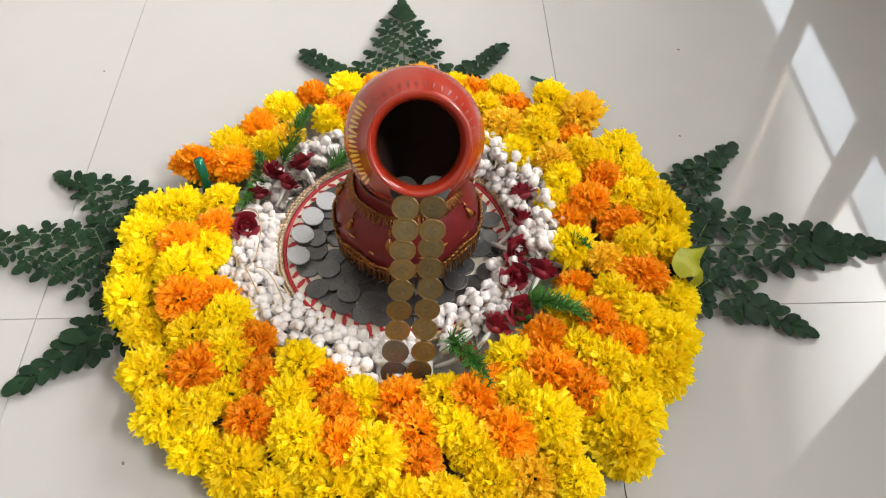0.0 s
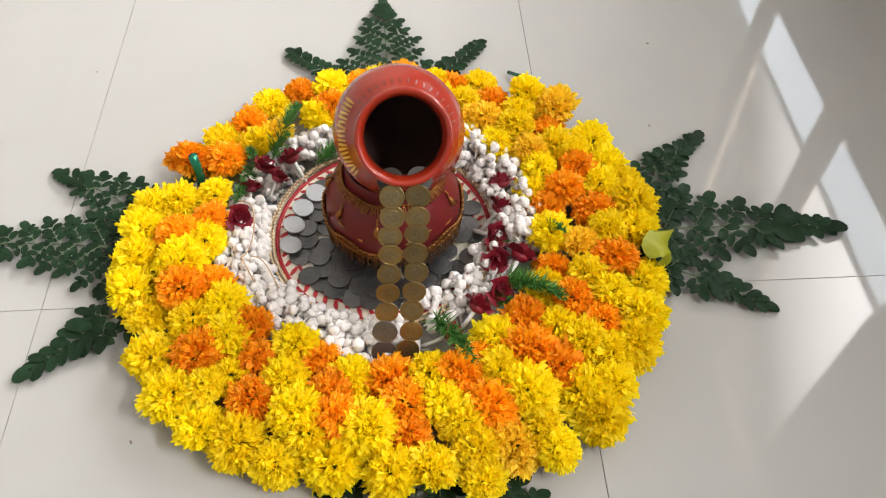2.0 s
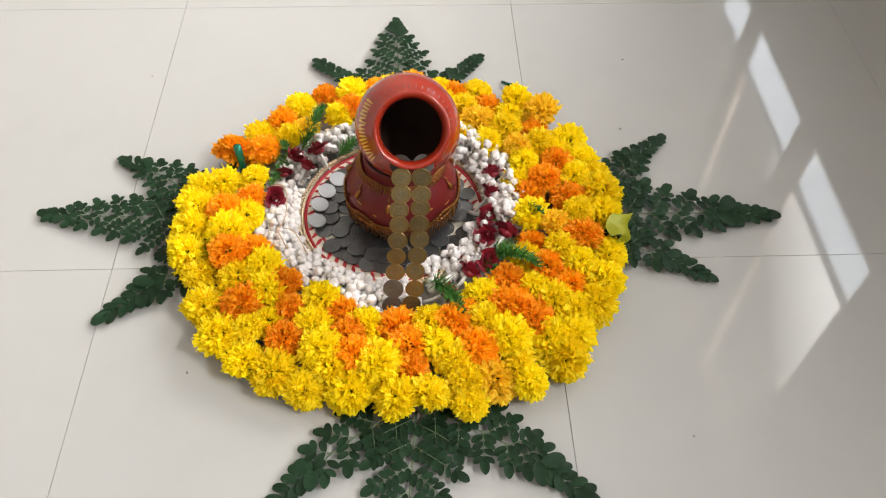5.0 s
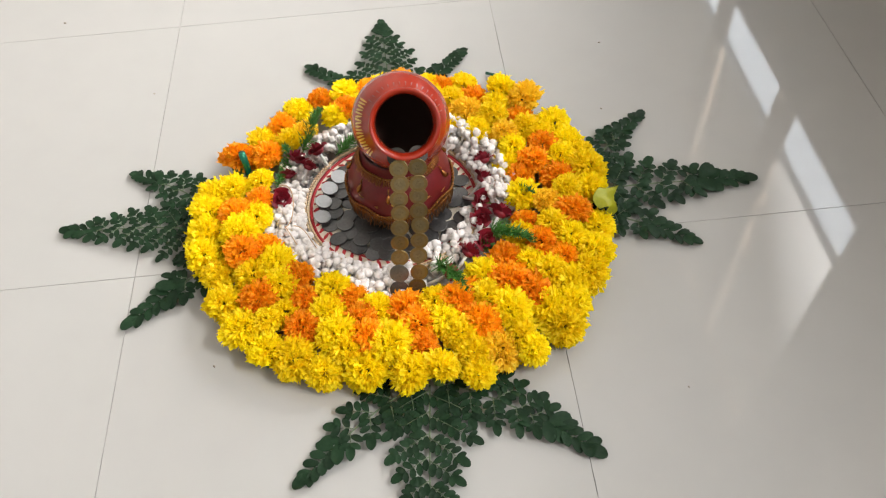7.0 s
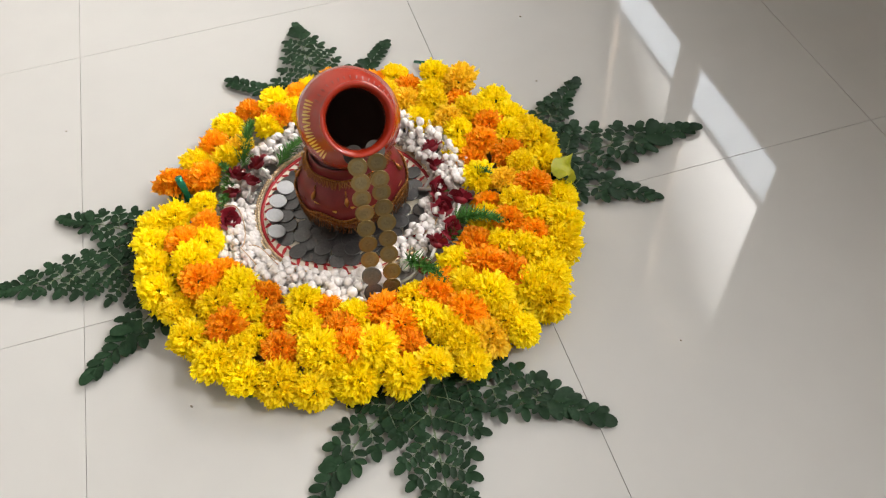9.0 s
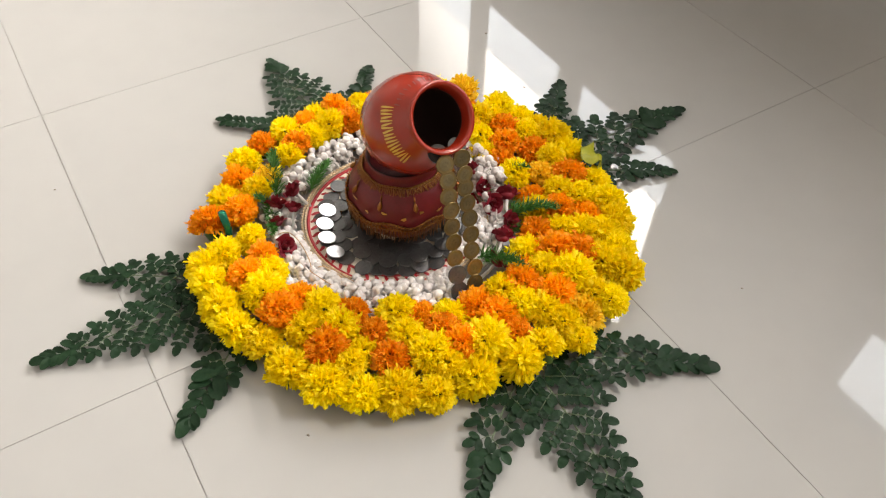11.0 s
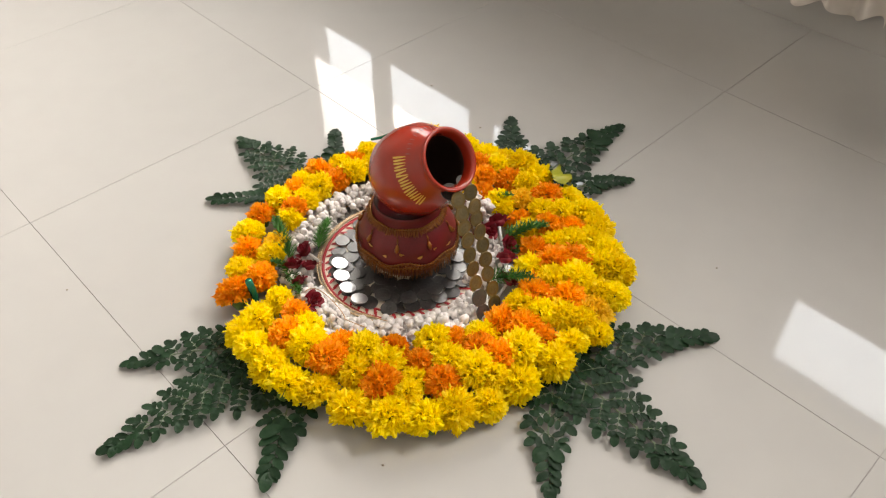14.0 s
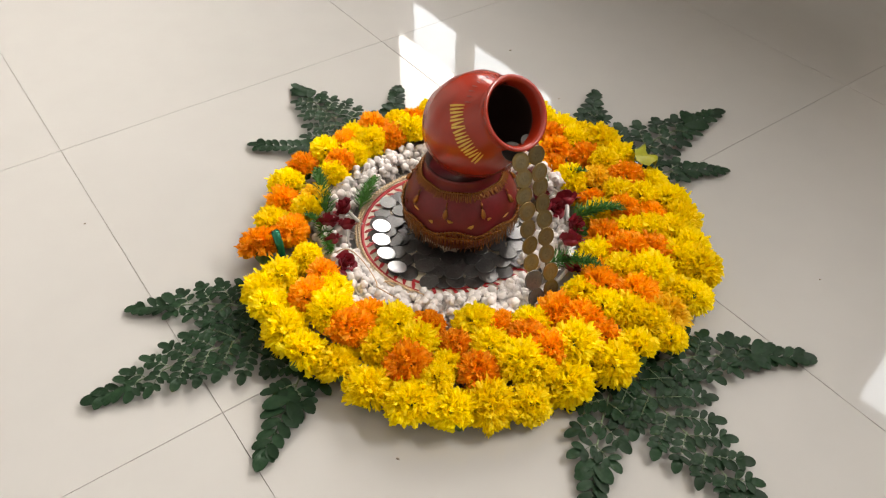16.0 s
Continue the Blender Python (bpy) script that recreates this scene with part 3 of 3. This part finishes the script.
def spray(base, tip, half, size, bend):
    """A twice-divided leaf lying on the floor: a stalk, side stalks that shorten to the tip, and leaflets in pairs."""
    b, t = Vector((*base, 0.0)), Vector((*tip, 0.0))
    d = t - b
    length, ang = d.length, math.degrees(math.atan2(d.y, d.x))
    ob = thing("leaf_spray", "dark green divided leaf lying flat on the tiles", "leaf", Matrix.Translation(b) @ pose(0, 0, 0, 0, 0, ang), "leaf sprays round the flower ring")

    def spine(u):
        return Vector((length * u, bend * math.sin(math.pi * u), 0.006 + 0.004 * math.sin(math.pi * u) - 0.004 * u))

    s = Shape()
    s.tube([spine(i / 8 * 0.94) for i in range(9)], 0.0014, 6, 0.5)

    def leaf(p, heading, long, lift):
        m = Matrix.Translation(p + Vector((0, 0, lift))) @ pose(0, 0, 0, 0, 0, heading + lg.uniform(-4, 4)) @ pose(0, 0, 0, lg.uniform(-11, 11), lg.uniform(-6, 4), 0) @ Matrix.Scale(long / 0.02, 4)
        part("leaflet", lg.choice(LEAFLETS), ob, m=m)

    small = 0.0190 * size
    u, i = 0.05, 0
    while u < 0.90:
        reach = half * (1 - u) ** 0.78
        single = reach < small * 1.5
        for side in (-1, 1):
            out = reach * lg.uniform(0.94, 1.08)
            p = spine(u + 0.012 * side)
            head = side * (60 - 18 * u + lg.uniform(-4, 4))
            if single:
                leaf(p, head, lg.uniform(0.94, 1.06) * min(1.45 * small, max(1.0 * small, reach)), 0.001 + 0.0012 * (i % 2))
                continue
            way = Vector((math.cos(radians(head)), math.sin(radians(head)), 0))
            end = p + way * (out - 0.9 * small)
            s.tube([p + Vector((0, 0, 0.003)), (p + end) / 2 + Vector((0, 0, 0.0045)), end + Vector((0, 0, 0.002))], 0.0007, 5, 0.5)
            leaf(end, head, small * 1.05, 0.001)
            pairs = max(2, round((out - 0.6 * small) / (small * 0.46)))
            for k in range(pairs):
                q = p + way * ((k + 0.6) / pairs) * (out - small * 0.7)
                for flip in (-1, 1):
                    leaf(q, head + flip * 60, small * lg.uniform(0.74, 0.86) * (1 - 0.22 * k / pairs), 0.0012 + 0.0010 * (k % 2) + 0.0012 * (i % 2))
        u += (0.0116 if single else 0.0185 if reach < 2.0 * small else 0.0285) * size / length
        i += 1
    leaf(spine(0.91), 0, 0.025 * size, 0.001)
    for side in (-1, 1):
        leaf(spine(0.90), side * 36, 0.017 * size, 0.002)
    part("stalk", s.mesh("stalk", M["stalk"]), ob, "thin pale green stalk")
    return ob


for base, tip_at, half, size, bend in (
    ((0.36, 0.34), (0.254, 0.433), 0.036, 1.0, 0.004), ((0.395, 0.32), (0.387, 0.552), 0.092, 1.0, 0.0), ((0.44, 0.34), (0.531, 0.441), 0.036, 1.0, -0.004),
    ((0.69, 0.11), (0.807, 0.232), 0.054, 1.05, 0.006), ((0.67, 0.075), (0.940, 0.068), 0.086, 1.3, 0.004), ((0.68, 0.035), (0.817, -0.040), 0.054, 1.1, 0.004),
    ((0.125, 0.09), (-0.033, 0.206), 0.068, 1.0, -0.012), ((0.125, 0.07), (-0.126, 0.097), 0.080, 1.0, -0.004), ((0.135, 0.03), (0.006, -0.085), 0.060, 1.15, 0.004),
    ((0.40, -0.225), (0.250, -0.344), 0.062, 1.1, -0.008), ((0.415, -0.23), (0.396, -0.466), 0.082, 1.05, 0.0), ((0.43, -0.225), (0.614, -0.346), 0.068, 1.1, 0.008),
):
    spray(base, tip_at, half, size, bend)

# ---- jasmine garland ----

def bud_mesh(long, radius, seams, twist, flare):
    """A jasmine bud: a thin tube and a round head of wrapped petals with soft seams."""
    s = Shape()
    n, rows = 20, 7
    s.lathe([(0.0009, 0.0), (0.0013, 0.4 * long), (0.0017, long), (0.0024, long + 0.001)], 7)
    vs = []
    for j in range(rows + 1):
        el = -0.5 * math.pi + math.pi * (j + 0.15) / (rows + 0.3)
        for i in range(n):
            a = 2 * math.pi * i / n
            r = radius * math.cos(el) * (1 - flare * (1 - abs(math.sin(seams * a / 2 + twist * el))) ** 3)
            vs.append((r * math.cos(a), r * math.sin(a), long + radius * (1 + 1.05 * math.sin(el))))
    fs = [(j * n + i, j * n + (i + 1) % n, (j + 1) * n + (i + 1) % n, (j + 1) * n + i) for j in range(rows) for i in range(n)]
    s.add(vs, fs + [tuple(rows * n + i for i in range(n))])
    return s.mesh("bud", M["jasmine"])


BUD = [bud_mesh(0.0095, 0.0058, 5, 1.4, 0.5), bud_mesh(0.011, 0.0052, 3, 0.9, 0.6), bud_mesh(0.008, 0.0060, 4, -1.1, 0.5)]
jg = random.Random(5)
HEART = Vector((0.387, 0.083, 0))


def garland(a0, a1, r0, r1, count, low, high, label):
    """Strung jasmine buds along an arc round the plate."""
    ob = thing("jasmine_garland", label, "garland", Matrix.Translation(HEART), "jasmine garlands")
    mid = (r0 + r1) / 2
    s = Shape()
    s.tube([(mid * math.cos(radians(a)), mid * math.sin(radians(a)), low * 0.8) for a in np.linspace(a0, a1, 24)], 0.0012, 5)
    part("string", s.mesh("string", M["thread"]), ob, "thin cotton string")
    for i in range(count):
        a = radians(a0 + (a1 - a0) * (i + jg.random()) / count)
        r = jg.uniform(r0, r1)
        edge = abs(r - mid) / max(1e-6, (r1 - r0) / 2)
        z = low + (high - low) * jg.random() * (1 - 0.6 * edge)
        outward = math.degrees(a) + (0 if r > mid else 180) + jg.uniform(-70, 70)
        m = Matrix.Translation((r * math.cos(a), r * math.sin(a), z)) @ pose(0, 0, 0, 0, 0, outward) @ pose(0, 0, 0, 0, jg.uniform(8, 80), jg.uniform(0, 360)) @ pose(0, 0, -0.015) @ Matrix.Scale(jg.uniform(0.92, 1.16), 4)
        part("bud", jg.choice(BUD), ob, m=m)
    return ob


garland(163, 214, 0.138, 0.197, 215, 0.014, 0.034, "dense string of white jasmine buds beside the plate")
garland(214, 277, 0.128, 0.190, 285, 0.014, 0.040, "dense string of white jasmine buds beside the plate")
garland(-14, 62, 0.130, 0.190, 299, 0.018, 0.060, "thick string of white jasmine buds beside the plate")
garland(62, 158, 0.148, 0.190, 220, 0.012, 0.044, "string of white jasmine buds behind the pots")
garland(288, 344, 0.108, 0.160, 80, 0.018, 0.036, "loose white jasmine buds among the cloth roses")

# ---- cloth roses ----
def rose_meshes(seed):
    q = random.Random(seed)
    made = []
    for i in range(11):
        s = Shape()
        ring = i / 10
        a0 = i * 2.4
        rad = 0.0025 + 0.0095 * ring
        h0, h1 = 0.001 + 0.002 * ring, 0.017 - 0.005 * ring
        cols, rows = 6, 4
        vs = []
        for j in range(rows):
            v = j / (rows - 1)
            for k in range(cols):
                u = k / (cols - 1) - 0.5
                r = rad * (0.45 + 0.6 * v) + 0.003 * ring * v * v + q.uniform(-0.0004, 0.0004)
                a = a0 + u * (2.0 - 0.4 * ring)
                vs.append((r * math.cos(a), r * math.sin(a), h0 + (h1 - h0) * v * (1 - 0.5 * (2 * abs(u)) ** 3) - 0.0025 * ring * v ** 4))
        s.add(vs, [(j * cols + k, j * cols + k + 1, (j + 1) * cols + k + 1, (j + 1) * cols + k) for j in range(rows - 1) for k in range(cols - 1)])
        made.append(("petal", s.mesh("petal", M["rose"])))
    s = Shape()
    s.lathe([(0.0, -0.002), (0.006, 0.0), (0.009, 0.004), (0.0, 0.008)], 10)
    return made + [("rose_heart", s.mesh("rose_heart", M["rose"]))]


BLOOMS = [rose_meshes(i) for i in range(3)]
s = Shape()
s.tube([(0, 0, 0.001), (0.001, 0, -0.012), (0.0, 0.001, -0.026)], 0.0021, 8)
STEM = s.mesh("stem", M["white"])
rg = random.Random(8)
for x, y, lean, az, size in ((0.531, 0.127, 50, 20, 1.0), (0.521, 0.088, 55, -10, 1.05), (0.512, 0.055, 60, -60, 1.05), (0.515, 0.022, 60, 170, 1.0), (0.538, 0.017, 65, -20, 1.1), (0.511, -0.022, 50, -70, 1.0),
                             (0.484, -0.048, 55, -120, 1.05), (0.452, -0.079, 60, 160, 1.0), (0.277, 0.182, 45, 100, 1.0), (0.239, 0.168, 40, 140, 1.05), (0.218, 0.096, 50, 200, 1.0), (0.258, 0.150, 60, 250, 0.8), (0.228, 0.135, 55, 180, 0.8)):
    ob = thing("cloth_rose", "small maroon cloth rose on a white stem", "flower", Matrix.Translation((x, y, 0.036)) @ pose(0, 0, 0, 0, 0, az) @ pose(0, 0, 0, 0, lean, rg.uniform(0, 360)) @ Matrix.Scale(1.18 * size, 4), "cloth roses in the garland")
    for word, me in rg.choice(BLOOMS):
        part(word, me, ob)
    part("stem", STEM, ob, "white plastic stem")

# ---- fine fern sprigs ----
fg = random.Random(15)


def fern(p0, p1, needles, size, arch):
    a, b = Vector(p0), Vector(p1)
    ob = thing("fern_sprig", "feathery bright green fern sprig tucked in the garland", "fern", Matrix.Translation(a), "fern sprigs")
    d = b - a
    needles, size = int(needles * 1.4), size * 1.5

    def spine(u):
        return d * u + Vector((0, 0, arch * math.sin(math.pi * u)))

    s = Shape()
    s.tube([spine(i / 6) for i in range(7)], 0.0009, 5, 0.5)
    part("stem", s.mesh("stem", M["fern"]), ob)
    s = Shape()
    for i in range(needles):
        u = 0.05 + 0.95 * i / needles
        o = spine(u)
        way = Vector((fg.gauss(0, 1), fg.gauss(0, 1), abs(fg.gauss(0, 0.6)))).normalized() + d.normalized() * 0.9
        way.normalize()
        ln = size * fg.uniform(0.6, 1.1) * (1.15 - 0.7 * u)
        side = way.cross(Vector((fg.uniform(-1, 1), fg.uniform(-1, 1), 1))).normalized() * 0.0006
        s.add([o - side, o + side, o + way * ln * 0.6 + side * 1.2, o + way * ln, o + way * ln * 0.6 - side * 1.2], [(0, 1, 2, 4), (4, 2, 3)])
    part("needles", s.mesh("needles", M["fern"], False), ob)
    return ob


fern((0.248, 0.190, 0.030), (0.280, 0.268, 0.050), 230, 0.016, 0.008)
fern((0.300, 0.190, 0.020), (0.350, 0.225, 0.030), 160, 0.014, 0.005)
fern((0.235, 0.175, 0.030), (0.214, 0.120, 0.040), 170, 0.013, 0.006)
fern((0.240, 0.165, 0.028), (0.222, 0.196, 0.045), 110, 0.012, 0.004)
fern((0.515, -0.010, 0.034), (0.578, -0.046, 0.052), 240, 0.016, 0.010)
fern((0.440, -0.055, 0.034), (0.477, -0.118, 0.052), 240, 0.015, 0.010)
fern((0.520, 0.045, 0.030), (0.550, 0.075, 0.036), 120, 0.012, 0.004)
fern((0.500, -0.030, 0.028), (0.530, -0.040, 0.030), 110, 0.012, 0.004)
fern((0.575, 0.060, 0.045), (0.592, 0.040, 0.055), 60, 0.010, 0.003)

# ---- small oddments ----
s = Shape()
s.tube([(0.0, 0.0, 0.0), (0.001, 0.001, 0.022), (-0.002, 0.0, 0.044)], 0.0042, 8)
thing("ribbon_roll", "rolled dark green foil ribbon standing in the flowers", "ribbon", Matrix.Translation((0.162, 0.158, 0.012)) @ pose(0, 0, 0, -8, 3, 0) @ Matrix.Scale(1.3, 4), data=s.mesh("ribbon_roll", M["ribbon"]))
s = Shape()
s.tube([(0.0, 0.0, 0.003), (0.012, -0.016, 0.010), (0.020, -0.030, 0.020)], 0.0028, 8)
thing("ribbon_roll", "rolled dark green foil ribbon poking out behind the flowers", "ribbon", Matrix.Translation((0.566, 0.374, 0.002)), data=s.mesh("ribbon_roll", M["ribbon"]))
s = Shape()
for i in range(9):
    u = i / 8
    w = 0.019 * math.sin(math.pi * (0.08 + 0.86 * u))
    for k in range(5):
        v = k / 2 - 1
        s.v.append(Vector((0.046 * (u - 0.5), w * v, 0.012 * (1 - abs(v) ** 1.3) + 0.004 * math.sin(8 * u + 3 * v))))
s.f = [(i * 5 + k, i * 5 + k + 1, i * 5 + 6 + k, i * 5 + 5 + k) for i in range(8) for k in range(4)]
thing("yellow_leaf", "curled yellow-green leaf at the edge of the flower ring", "leaf", Matrix.Translation((0.696, 0.022, 0.040)) @ pose(0, 0, 0, 0, 42, -10) @ pose(0, 0, 0, 0, 0, 70) @ Matrix.Scale(1.2, 4), data=s.mesh("yellow_leaf", M["lime"]))
s = Shape()
s.tube([Vector((0.218 + 0.030 * u + 0.012 * math.sin(6 * u), 0.110 - 0.115 * u + 0.012 * math.sin(9 * u), 0.046 - 0.006 * u + 0.003 * math.sin(11 * u))) for u in np.linspace(0, 1, 20)], 0.0007, 5)
s.tube([Vector((0.240 + 0.040 * u, 0.030 - 0.040 * u + 0.008 * math.sin(5 * u), 0.045 - 0.010 * u)) for u in np.linspace(0, 1, 14)], 0.0007, 5)
thing("loose_thread", "loose brown thread lying over the jasmine", "thread", data=s.mesh("loose_thread", M["thread"]))

for x, y, size in ((-0.229, 0.646, 1.3), (0.781, 0.435, 1.0), (-0.024, 0.408, 0.8), (0.130, -0.165, 0.9), (0.745, -0.267, 0.7), (0.747, 0.261, 0.8)):
    s = Shape()
    s.lathe([(0.0, 0.0), (0.0024, 0.0002), (0.0020, 0.0013), (0.0, 0.0017)], 7)
    thing("crumb", "tiny dark crumb of dried petal on the floor", "crumb", Matrix.Translation((x, y, 0.0)) @ pose(0, 0, 0, 0, 0, 900 * x) @ Matrix.Diagonal((size, 0.6 * size, size, 1)), "crumbs on the floor", data=s.mesh("crumb", M["frame"]))

# ---- floor tiles ----
e = 0.0004
half = TILE / 2 - e
s = Shape()
b = 0.0002
s.v = [Vector((x * q, y * q, z)) for q, z in ((half, -0.0025), (half, -b * 0.6), (half - b, 0.0)) for x, y in ((-1, -1), (1, -1), (1, 1), (-1, 1))]
s.f = [(8, 9, 10, 11)] + [(4 * r + i, 4 * r + (i + 1) % 4, 4 * r + 4 + (i + 1) % 4, 4 * r + 4 + i) for r in range(2) for i in range(4)]
TILE_MESH = s.mesh("tile", M["tile"], False)
for i in range(-4, 3):
    for j in range(-4, 5):
        cx, cy = (i + 0.5) * TILE, (j + 0.5) * TILE
        part("tile", TILE_MESH, floor, m=Matrix.Translation((cx, cy, 0)))
